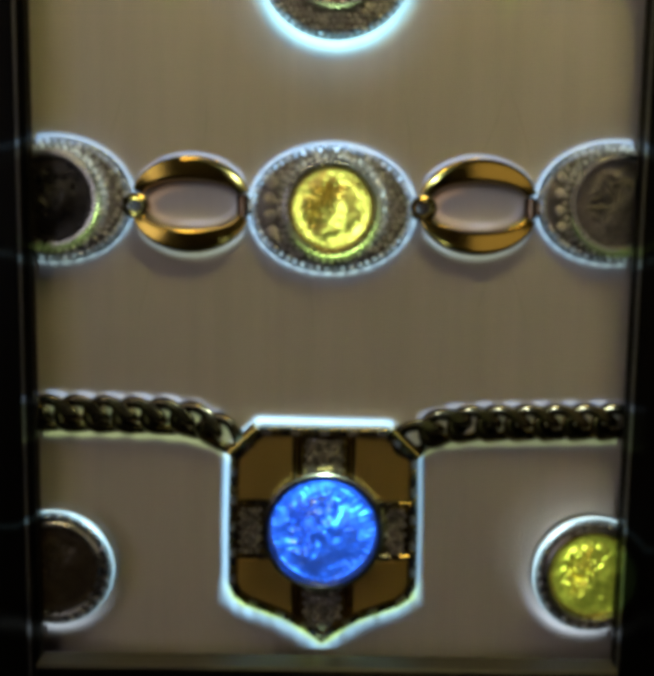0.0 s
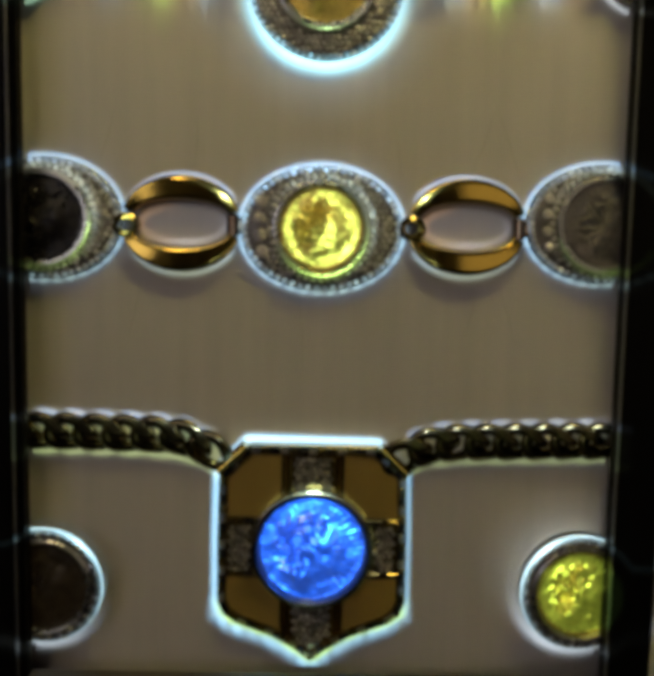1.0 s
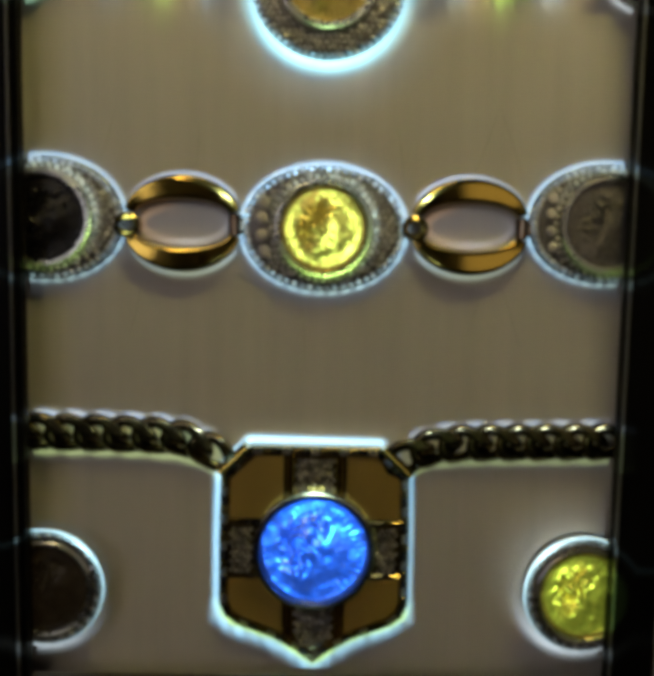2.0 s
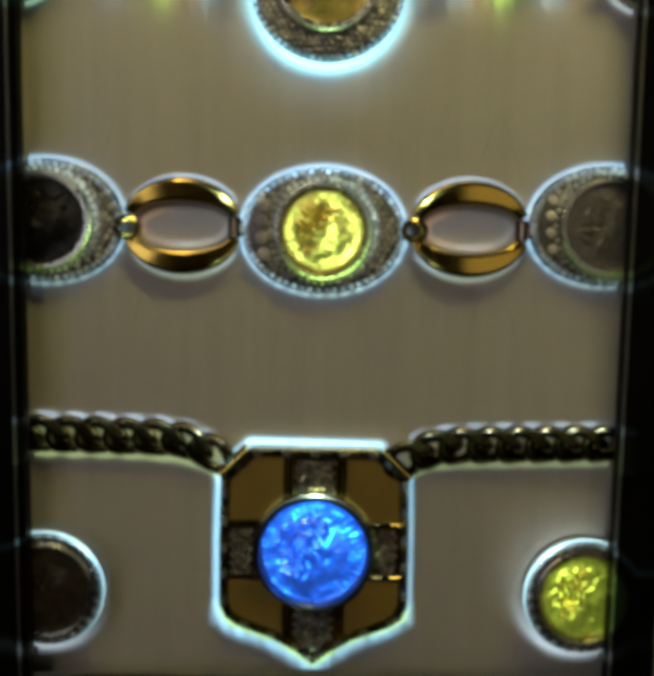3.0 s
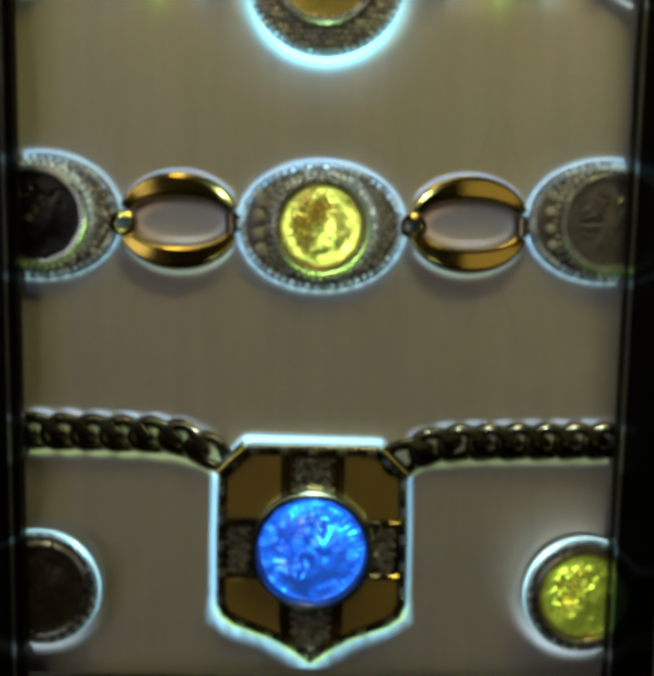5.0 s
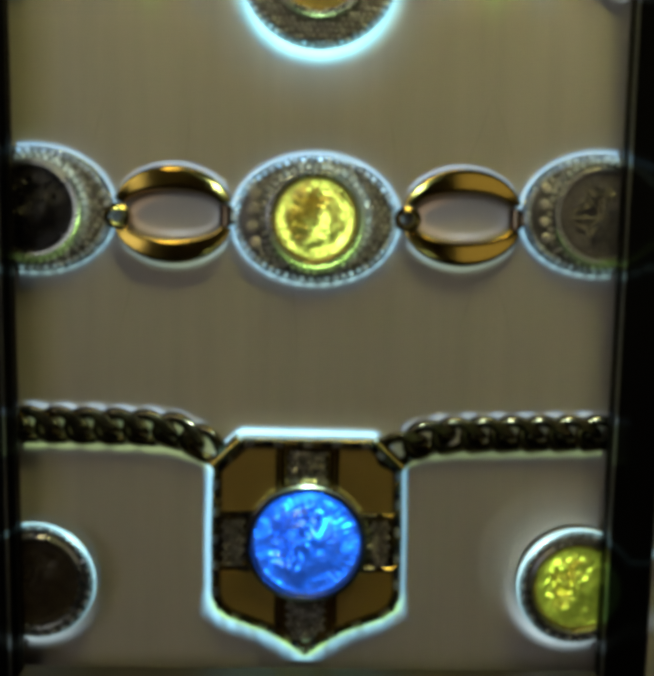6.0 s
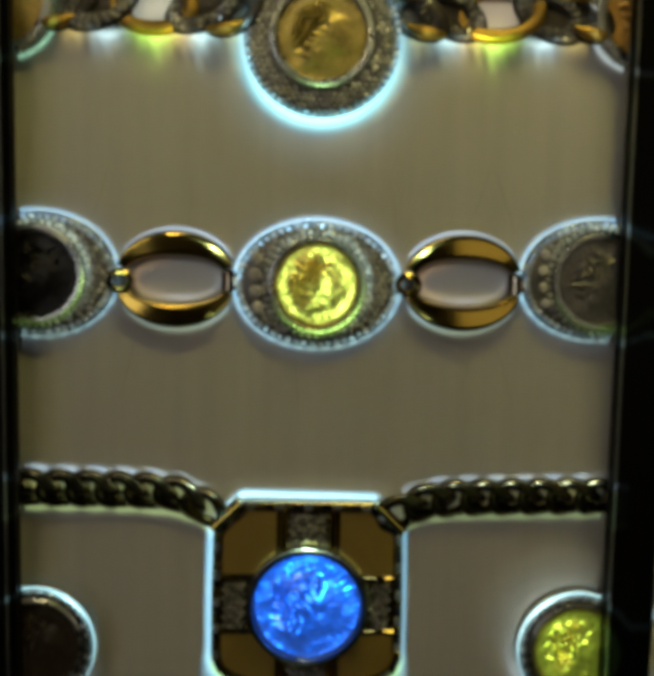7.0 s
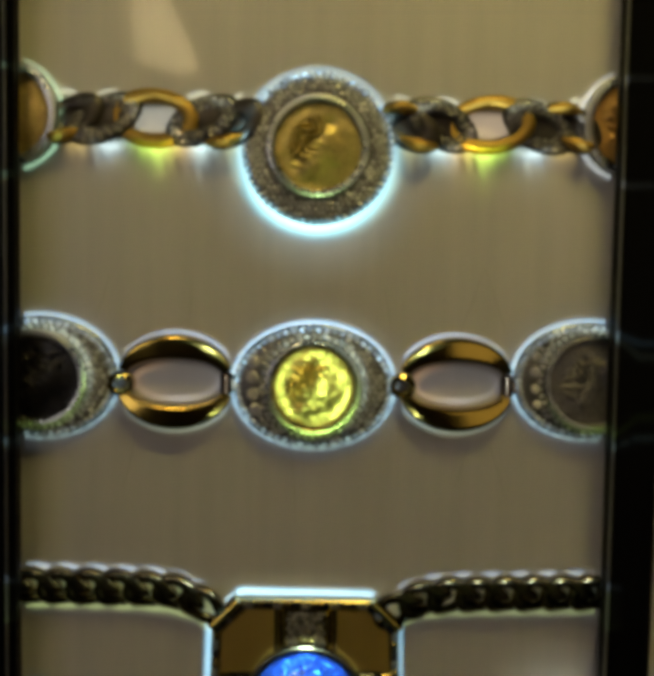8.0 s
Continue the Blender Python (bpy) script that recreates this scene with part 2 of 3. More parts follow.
def bezel(cx, cz, r0, r1, front, back):
    """A rounded collar round a coin with a step inside."""
    w = r1 - r0
    return lathe(cx, cz, [(r0, back), (r0, front + 0.5), (r0 + 0.2 * w, front + 0.05), (r0 + 0.45 * w, front), (r0 + 0.55 * w, front + 0.25),
                          (r0 + 0.65 * w, front + 0.2), (r0 + 0.9 * w, front + 0.35), (r1, front + 0.8), (r1, back)], 80, close=False)


# ---- the room ----
def slab(name, x0, x1, y0, y1, z0, z1, mat, label):
    ob = part(name, box(x0, x1, y0, y1, z0, z1), mat, None, label, at=((x0 + x1) / 2, (y0 + y1) / 2, (z0 + z1) / 2), smooth=False)
    return tagged(ob, category=name.split("_")[0], kind="structure")


slab("floor", -2000, 2000, -3000, 260, -1500, -1400, FLOOR, "dark wooden floor of a dim room")
slab("ceiling", -2000, 2000, -3000, 260, 1300, 1400, ROOM, "dark painted ceiling of a dim room")
slab("wall_north", -2000, 2000, 160, 260, -1400, 1300, ROOM, "dark plaster wall behind the display case")
slab("wall_south", -2000, 2000, -3000, -2900, -1400, 1300, ROOM, "dark plaster wall across the room")
slab("wall_west", -2000, -1900, -2900, 160, -1400, 1300, ROOM, "dark plaster side wall")
slab("wall_east", 1900, 2000, -2900, 160, -1400, 1300, ROOM, "dark plaster side wall")

# ---- the display case ----
tagged(part("back_panel", box(-120, 120, 0, 8, -160, 180), PANEL, None, "smooth greige lacquered back panel with a faint upright grain", at=(0, 4, -160), smooth=False),
       category="panel", kind="structure")

case = thing("display_case", 0, -170, "black lacquered display case frame round a greige panel", "display case")
SIDE = 68.0
for s, w in ((-1, "side_bar"), (1, "side_bar")):
    xs = sorted((s * SIDE, s * 79))
    bar = part(w, box(xs[0], xs[1], -13, -9.5, -160, 185, 0.9), BLACK, case, at=(s * 73, -12, -160), smooth=False)
    xs = sorted((s * (SIDE - 0.25), s * (SIDE + 1.6)))
    part("lip", box(xs[0], xs[1], -10.6, -9.2, -105.6, 175, 0.5), BLACK_EDGE, bar, at=(s * SIDE, -10, -104), smooth=False)
    # raised strip added along each bar, its highlight given as a grey colour
    edge = -SIDE - 1.8 if s < 0 else SIDE + 0.35
    part("edge_glint", box(edge - 0.28, edge + 0.28, -13.5, -12.6, -150, 175, 0.2), EDGE_GLINT, bar, "thin grey line in place of the edge's highlight", at=(s * SIDE, -13, -104), smooth=False)
    xs = sorted((s * 122, s * 135))
    part("side_wall", box(xs[0], xs[1], 0, 158, -160, 185), BLACK, case, at=(s * 128, 0, -160), smooth=False)
part("bottom_bar", box(-SIDE + 0.02, SIDE - 0.02, -16, -9.5, -160, -106.2, 0.9), BLACK, case, at=(0, -16, -160), smooth=False)
part("bottom_lip", box(-SIDE + 0.3, SIDE - 0.3, -15.6, -9.1, -106.8, -105.8, 0.4), LEDGE, case, at=(0, -15, -105), smooth=False)
part("top_bar", box(-SIDE + 0.02, SIDE - 0.02, -16, -9.5, 150, 185, 0.9), BLACK, case, at=(0, -16, 150), smooth=False)
part("base", box(-121.9, 121.9, -9.5, 158, -175, -160.1), BLACK, case, at=(0, 60, -175), smooth=False)
case.location.x = -0.55 * MM
part("roof", box(-121.9, 121.9, -9.5, 158, 180.1, 185), BLACK, case, at=(0, 60, 182), smooth=False)


# ---- middle bracelet: oval plaques with coins, open gold links ----
def plaque(parent, cx, cz, a, b, coin_r, coin_mat, seed, offset=0.0):
    """An oval domed plaque set with stones round a coin."""
    dome = [(0.93, 0.0), (0.95, -1.0), (1.0, -1.5), (0.985, -2.3), (0.94, -2.8), (0.8, -3.3), (0.6, -3.7), (0.3, -3.8)]
    plate = part("plaque", lathe(cx, cz, dome, 80, a, b, 2.12), SETTING, parent, "oval white-gold plaque set with pale stones", at=(cx, 0, cz))
    part("rim", tube([(x, -2.0, z) for x, _, z in arc(cx, cz, a - 0.25, b - 0.25, 0, 357, 0, 90)], 0.45, True), SILVER, plate, "polished white-gold edge")
    ccx = cx + offset
    part("coin_bezel", bezel(ccx, cz, coin_r + 0.1, coin_r + 1.9, -5.6, -2.6), SILVER, plate, "polished white-gold collar")
    part("coin", coin_face(ccx, cz, coin_r + 0.15, -4.4, seed), coin_mat, plate, "struck antique coin", at=(ccx, -4, cz))
    hole = coin_r + 2.9

    def inside(x, z):
        return ((x - cx) / (a - 1.9)) ** 2 + ((z - cz) / (b - 1.9)) ** 2 < 1 and math.hypot(x - ccx, z - cz) > hole and abs(x) < 70.5

    def depth(x, z):
        q = math.sqrt(((x - cx) / a) ** 2 + ((z - cz) / b) ** 2)
        return float(np.interp(q, [0.3, 0.6, 0.8, 0.94, 1.0], [-3.8, -3.7, -3.3, -2.8, -2.3])) - 0.3

    pave(lambda x, z: inside(x, z) and x > cx - a + 6.2, cx - a, cx + a, cz - b, cz + b, 1.55, depth, plate)
    for dx, dz in ((1.9, 0.3), (4.5, 2.3), (4.6, -1.7), (4.9, 6.0), (5.2, -5.4)):
        if inside(cx - a + dx, cz + dz):
            stone(cx - a + dx, depth(cx - a + dx, cz + dz) - 0.2, cz + dz, 1.6 if abs(cx) < 10 else 1.2, plate, 10, STONE_PALE)
    pave(lambda x, z: inside(x, z) and x <= cx - a + 6.2 and abs(z - cz) > 7.4, cx - a + 1.6, cx - a + 6.2, cz - b, cz + b, 1.9, depth, plate)

    for i in range(58):
        t = 2 * math.pi * i / 58
        if abs(cx + a * math.cos(t)) < 70.5:
            stone(cx + (a - 0.95) * math.cos(t), -2.95, cz + (b - 0.95) * math.sin(t), 0.85, plate)
    for i in range(44):
        t = 2 * math.pi * i / 44
        if abs(ccx + hole * math.cos(t)) < 70.5:
            stone(ccx + (hole - 0.35) * math.cos(t), -4.0, cz + (hole - 0.35) * math.sin(t), 0.72, plate)
    return plate


def open_link(parent, cx, cz):
    """An open gold link: two swelling arms, an eye at one end and a barrel at the other."""
    link = part("link_bar", box(cx + 12.6, cx + 15.6, -3.0, -0.6, cz - 1.2, cz + 2.2, 0.6), BARREL, parent, "open polished gold link", at=(cx, 0, cz))
    for s in (1, -1):
        rings = []
        n, m = 40, 20
        for i in range(n + 1):
            t = radians(15 + 150 * i / n)
            c, sn = math.cos(t), math.sin(t)
            ox, oz = 14.0 * c, 11.3 * sn ** 0.92
            ix, iz = 11.4 * c, 5.5 * sn ** 0.62
            mx, mz, hx, hz = (ox + ix) / 2, (oz + iz) / 2, (ox - ix) / 2, (oz - iz) / 2
            high = 1.4 + 2.2 * sn
            ring = []
            for k in range(m):
                c, v = math.cos(2 * math.pi * k / m), math.sin(2 * math.pi * k / m)
                c, v = math.copysign(abs(c) ** 0.6, c), math.copysign(abs(v) ** 0.5, v)
                ring.append((cx + mx + hx * c, -1.5 - high * max(-0.5, min(0.82, v)) * (1.0 if v > 0 else 0.6), cz + 0.7 + s * (mz + hz * c)))
            rings.append(ring)
        part("arm", loft(rings), GOLD, link)
    part("eye", lathe(cx - 12.9, cz + 0.2, [(1.5, -0.6), (1.5, -3.2), (2.1, -3.8), (2.9, -3.3), (3.0, -0.6)], 28, 1.1, 1.0, close=False), GOLD_DARK, link)
    part("pin", box(cx - 17.0, cx - 14.6, -2.8, -0.8, cz - 0.9, cz + 1.2, 0.5), BARREL, link)
    # dark disc added in the eye's hole, the hole's shadow put into its colour
    part("hole_fill", lathe(cx - 12.9, cz + 0.2, [(1.47, -0.6), (1.47, -1.2), (0.8, -1.3)], 20), LINK_DARK, link)
    part("barrel", tube([(cx + 12.2, -2.4, cz - 2.0), (cx + 12.2, -2.4, cz - 1.7), (cx + 12.2, -2.4, cz + 2.7), (cx + 12.2, -2.4, cz + 3.0)], lambda q: 1.5 if 0.1 < q < 0.9 else 1.0, sides=16), BARREL, link)
    return link


bracelet = thing("bracelet", 0, 0.5, "gold link bracelet with stone-set oval coin plaques on a panel", "bracelet")
plaque(bracelet, -1.0, 0.2, 19.0, 14.6, 9.6, COIN_GOLD, 3)
plaque(bracelet, -66.0, 1.6, 18.0, 14.2, 9.6, COIN_DARK, 11)
plaque(bracelet, 65.2, 2.4, 18.0, 13.8, 9.8, COIN_SILVER, 17)
open_link(bracelet, -34.0, 0.2)
open_link(bracelet, 33.2, 0.5)


# faint slanted lines on the panel, added as thin brown rods
PANEL_LINE = material("brown_line", (0.33, 0.31, 0.27), 0.7, vary=0.2, scale=900)
for x0, z0, x1, z1 in ((39.6, 29.5, 34.0, 13.0), (39.6, 29.5, 45.6, 12.5), (36.5, -13.5, 33.8, -24.5), (41.5, -12.5, 46.2, -27.0),
                       (-50.0, 27.0, -53.5, 15.5), (-30.5, 26.0, -31.2, 14.0), (15.5, 25.5, 17.6, 12.0), (-6.0, -17.0, -5.0, -33.0), (-44.0, -13.0, -47.0, -26.0)):
    part("panel_line", tube([(x0, -0.25, z0), ((x0 + x1) / 2 + 0.3, -0.25, (z0 + z1) / 2), (x1, -0.25, z1)], lambda q: 0.04 + 0.07 * math.sin(math.pi * q), sides=5), PANEL_LINE, bracelet, "thin brown line on the panel")


# ---- upper bracelet: round medallion and twisted links ----
def loop_link(name, parent, cx, cz, a, b, wire, mat, shear=0.0, twist=0.0, label="", stones=False):
    """A flat closed oval link, leaning along the chain; a dark fill plate goes behind it."""
    n, m, v = 40, 12, []

    def put(t, radial, depth):
        c, s = math.cos(t), math.sin(t)
        out = Vector((c / a, 0, s / b)).normalized()
        x, z = a * c + out.x * radial, b * s + out.z * radial
        return (cx + x + shear * z, -2.7 + depth - 0.9 * math.sin(twist + t), cz + z)

    for i in range(n):
        t = 2 * math.pi * i / n
        v += [put(t, wire * math.cos(w), -1.2 * math.sin(w)) for w in (2 * math.pi * k / m for k in range(m))]
    f = [[i * m + k, ((i + 1) % n) * m + k, ((i + 1) % n) * m + (k + 1) % m, i * m + (k + 1) % m] for i in range(n) for k in range(m)]
    ob = part(name, (v, f), mat, parent, label, at=(cx, -3, cz))
    for i in range(20 if stones else 0):
        t = 2 * math.pi * i / 20
        for w in (-0.95, 0.0, 0.95):
            x, y, z = put(t + 0.1 * w, w, -1.25 + 0.25 * abs(w))
            stone(x, y, z, 0.68, ob, 20, STONE_DARK)
    return ob


def link_fill(parent, cx, cz, a, b, shear, front):
    """A dark plate added behind a link, the shadow inside it put into the colour."""
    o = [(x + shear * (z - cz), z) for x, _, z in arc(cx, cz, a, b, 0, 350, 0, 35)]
    return part("link_fill", loft([level(o, -0.5), level(o, front + 0.4), level([(cx + (x - cx) * 0.85, cz + (z - cz) * 0.85) for x, z in o], front)]), LINK_DARK, parent, "dark plate filling the link, for the shadow inside it", at=(cx, -1, cz))


def level(points, y):
    return [(x, y, z) for x, z in points]


upper = thing("bracelet", 0, 60, "gold and stone-set twisted link bracelet with round coin medallion", "bracelet")
MX, MZ = -0.8, 56.7
medal = part("medallion", lathe(MX, MZ, [(16.6, 0), (16.8, -1.2), (17.9, -1.8), (17.5, -2.9), (16.6, -3.4), (14.5, -3.9), (11, -4.2)], 90), SETTING, upper, "round stone-set white-gold medallion", at=(MX, 0, MZ))
part("coin_bezel", bezel(MX, MZ, 10.0, 11.9, -6.0, -3.0), SILVER, medal, "polished white-gold collar")
part("coin", coin_face(MX, MZ, 10.2, -4.7, 23), COIN_OLD, medal, "struck antique gold coin", at=(MX, -4, MZ))
pave(lambda x, z: 12.8 < math.hypot(x - MX, z - MZ) < 17.0, MX - 18, MX + 18, MZ - 18, MZ + 18, 1.4, lambda x, z: float(np.interp(math.hypot(x - MX, z - MZ), [11, 14.5, 16.6, 17.5], [-4.2, -3.9, -3.4, -2.9])) - 0.28, medal)
for i in range(64):
    t = 2 * math.pi * i / 64
    stone(MX + 17.2 * math.cos(t), -3.1, MZ + 17.2 * math.sin(t), 0.75, medal)
for s in (-1, 1):
    k = 0.0 if s < 0 else 0.3
    loop_link("gold_link", upper, s * 39.3 + k, 62.8, 8.8, 5.3, 1.75, GOLD_SATIN, 0.12 * s, 1.6, "satin gold oval link")
    for dx in (50.8, 27.8):
        loop_link("stone_link", upper, s * dx + k, 62.5, 5.6, 4.2, 2.3, RING_METAL, -0.6 * s, 0.0 if s > 0 else 3.1, "leaning link set with small stones", True)
        link_fill(upper, s * dx + k, 62.5, 5.4, 4.2, -0.6 * s, -2.9)
    for dx in (-7.4, 7.4):
        link_fill(upper, s * 39.3 + k + dx, 62.8, 2.9, 4.6, -0.2 * s, -2.2)
    for dx, dz in ((20.4, 61.8), (58.2, 62.4)):
        loop_link("dark_link", upper, s * dx + k, dz, 4.6, 3.9, 2.2, LINK_DARK, -0.5 * s, 1.6, "dark metal link")
        link_fill(upper, s * dx + k, dz, 4.6, 4.0, -0.5 * s, -2.6)
        for up in ((-1,) if s < 0 else (-1, 1)):
            z0 = dz + up * 4.3
            part("gold_strip", tube([(s * dx + k + 4.4 * q - 0.5 * s * (z0 - dz), -4.4 + 0.5 * q * q, z0 - up * 0.9 * q * q - 0.9 * s * q * (up < 0)) for q in (-1, -0.6, -0.2, 0.2, 0.6, 1)], lambda q: 0.5 + 1.1 * math.sin(math.pi * q), sides=10), GOLD_SATIN, upper, "satin gold edge of a link", at=(s * dx, -4, z0))
    ex = s * 73.5
    end = part("coin_bezel", bezel(ex, 63.1, 10.2, 12.2, -5.2, -0.3), SILVER, upper, "polished collar of the end coin", at=(ex, 0, 63.1))
    part("coin", coin_face(ex, 63.1, 10.4, -3.8, 31 + s), COIN_OLD if s < 0 else COIN_AMBER, end, "struck antique coin", at=(ex, -3, 63.1))

# ---- necklace: curb chain and shield pendant ----
necklace = thing("necklace", -2, -70, "gold curb chain necklace with shield-shaped coin pendant", "necklace")


def curb_mesh():
    """One flattened and twisted link of a curb chain, along x."""
    n, m, v, f = 40, 10, [], []
    for i in range(n):
        t = 2 * math.pi * i / n
        c, s = math.cos(t), math.sin(t)
        p = Vector((5.3 * c, -1.2 * math.sin(2 * t + 0.5), 4.0 * s))
        out = Vector((c / 5.0, 0, s / 3.6)).normalized()
        for k in range(m):
            w = 2 * math.pi * k / m
            q = p + 1.55 * math.cos(w) * out + Vector((0, 1.0 * math.sin(w), 0))
            q = Euler((radians(31), 0, 0)).to_matrix() @ q
            q.y = max(-2.2, min(2.4, q.y))
            v.append(tuple(q * MM))
    f = [[i * m + k, ((i + 1) % n) * m + k, ((i + 1) % n) * m + (k + 1) % m, i * m + (k + 1) % m] for i in range(n) for k in range(m)]
    mesh = bpy.data.meshes.new("chain_link")
    mesh.from_pydata(v, [], f)
    mesh.polygons.foreach_set("use_smooth", [True] * len(f))
    mesh.materials.append(CHAIN_GOLD)
    return mesh


CURB = curb_mesh()


def chain(points, pitch=6.9):
    """Curb links hung along a line of (x, z)."""
    along, k, left = [Vector(p) for p in points], 0, 0.0
    spots = []
    for a, b in zip(along, along[1:]):
        d, run = (b - a).length, left
        while run < d:
            spots.append((a + (b - a) * run / d, math.atan2((b - a).y, (b - a).x)))
            run += pitch
        left = run - d
    for p, angle in spots:
        ob = new("chain_link", CURB)
        ob.parent = necklace
        ob.matrix_local = Matrix.Translation((Vector((p.x, -2.6, p.y)) - ORIGIN[necklace]) * MM) @ Euler((0, -angle, 0)).to_matrix().to_4x4()


CHAIN_WEST = [(-74, -49.4), (-50.6, -49.7), (-40, -50.1), (-33, -51.0), (-28, -53.0), (-24.6, -55.4)]
CHAIN_EAST = [(20.6, -54.0), (23.0, -52.8), (27.0, -51.4), (34, -50.7), (74, -49.6)]
chain(CHAIN_WEST)
chain(CHAIN_EAST)

SX = -2.0
HALF = [(15.4, -51.5), (22.6, -58.6), (23.0, -75), (23.0, -90.5), (21.6, -93.8), (18.6, -96.0), (9.5, -99.4), (4.0, -102.6), (0.0, -105.6)]
OUTLINE = [(SX + x, z) for x, z in HALF] + [(SX - x, z) for x, z in reversed(HALF[:-1])]


def inset(points, d):
    out, n = [], len(points)
    for i in range(n):
        a, p, b = (Vector(points[j % n]) for j in (i - 1, i, i + 1))
        na, nb = (p - a).normalized(), (b - p).normalized()
        na, nb = Vector((na.y, -na.x)), Vector((nb.y, -nb.x))
        h = (na + nb).normalized()
        out.append(tuple(p + h * d / max(0.4, h.dot(na))))
    return out


body = part("shield", loft([level(inset(OUTLINE, 1.5), -0.1), level(inset(OUTLINE, 1.3), -1.2), level(OUTLINE, -2.0), level(OUTLINE, -3.2), level(inset(OUTLINE, 0.5), -3.7), level(inset(OUTLINE, 2.0), -3.7), level(inset(OUTLINE, 2.2), -2.9)]),
            GOLD_DARK, necklace, "shield-shaped gold pendant body", at=(SX, 0, -78), smooth=False)
rim = inset(OUTLINE, 1.2)
count = 0
for a, b in zip(rim, rim[1:] + rim[:1]):
    a, b = Vector(a), Vector(b)
    d = (b - a).length
    steps = max(1, round(d / 2.3))
    u = (b - a) / d
    w = Vector((-u.y, u.x))
    for i in range(steps):
        p0, p1 = a + u * (d * i / steps + 0.12), a + u * (d * (i + 1) / steps - 0.12)
        quad = [p0 - w * 0.75, p1 - w * 0.75, p1 + w * 0.75, p0 + w * 0.75]
        mid = (p0 + p1) / 2
        top = [mid + (q - mid) * 0.75 for q in quad]
        part("baguette", loft([level([tuple(q) for q in quad], -3.4), level([tuple(q) for q in quad], -4.1), level([tuple(q) for q in top], -4.4)]),
             (ONYX, SETTING, GOLD_DARK)[count % 3], body, at=(mid.x, -3.7, mid.y), smooth=False)
        count += 1


def clipped(x0, x1, z0, z1):
    """The shield's inner outline cut down to a rectangle."""
    poly = [Vector(p) for p in inset(OUTLINE, 2.3)]
    for axis, limit, sign in ((0, x0, 1), (0, x1, -1), (1, z0, 1), (1, z1, -1)):
        out = []
        for a, b in zip(poly, poly[1:] + poly[:1]):
            ia, ib = sign * (a[axis] - limit) >= 0, sign * (b[axis] - limit) >= 0
            if ia:
                out.append(a)
            if ia != ib:
                out.append(a + (b - a) * (limit - a[axis]) / (b[axis] - a[axis]))
        poly = out
    return [tuple(p) for p in poly]


CZ = -76.8
for sx in (-1, 1):
    for z0, z1 in ((CZ + 7.6, -40), (-120, CZ - 7.6)):
        xs = sorted((SX + sx * 7.6, SX + sx * 40))
        o = clipped(xs[0], xs[1], z0, z1)
        o2 = [(x + (SX + sx * 14 - x) * 0.03, z + ((z0 + z1) / 2 * 0 + (-62 if z1 > -60 else -90) - z) * 0.03) for x, z in o]
        part("gold_plate", loft([level(o, -2.8), level(o, -3.4), level(o2, -3.65)]), ENAMEL, body, "satin yellow gold plate", at=(SX + sx * 14, -3, (z0 + z1) / 2), smooth=False)
    part("gold_strip", box(SX + sx * 5.9 - 0.75, SX + sx * 5.9 + 0.75, -4.0, -2.8, -99.0, -53.8, 0.3), GOLD, body, "narrow gold strip", smooth=False)
    for k in range(9):
        z = CZ + (k - 4) * 0 + sx * 6.6
        x = SX + (k - 4) * 5.0
        if abs(x - SX) > 13.5:
            part("baguette", box(x - 1.6, x + 1.6, -4.0, -2.8, z - 0.6, z + 0.6, 0.2), ONYX if k % 2 else GOLD_DARK, body, at=(x, -3, z), smooth=False)
pave(lambda x, z: abs(x - SX) < 4.4 and -101.0 < z < -54.0 and math.hypot(x - SX, z - CZ) > 15.2 and (z > -98 or abs(x - SX) < (z + 103.5) * 0.9), SX - 4.3, SX + 4.3, -102, -54.5, 1.32, lambda x, z: -3.6, body, mesh=STONE_DARK)
pave(lambda x, z: abs(z - CZ) < 5.6 and 15.2 < abs(x - SX) < 20.3, SX - 20, SX + 20, CZ - 5.4, CZ + 5.4, 1.32, lambda x, z: -3.6, body, mesh=STONE_DARK)
part("coin_bezel", bezel(SX, CZ + 0.3, 12.9, 14.7, -6.4, -2.8), BEZEL_DARK, body, "dark polished collar of the large coin", at=(SX, -4, CZ))
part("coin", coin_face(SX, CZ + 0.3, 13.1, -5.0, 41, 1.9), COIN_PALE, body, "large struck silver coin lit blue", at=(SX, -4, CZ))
for s in (-1, 1):
    a = Vector((SX + s * 19.6, 0, -54.6))
    part("chain_mount", tube([(a.x - s * 3.6, -3.6, a.z + 3.0), (a.x + s * 3.2, -3.6, a.z - 3.6)], 1.35, sides=12), GOLD, body, "gold bar joining chain and pendant")

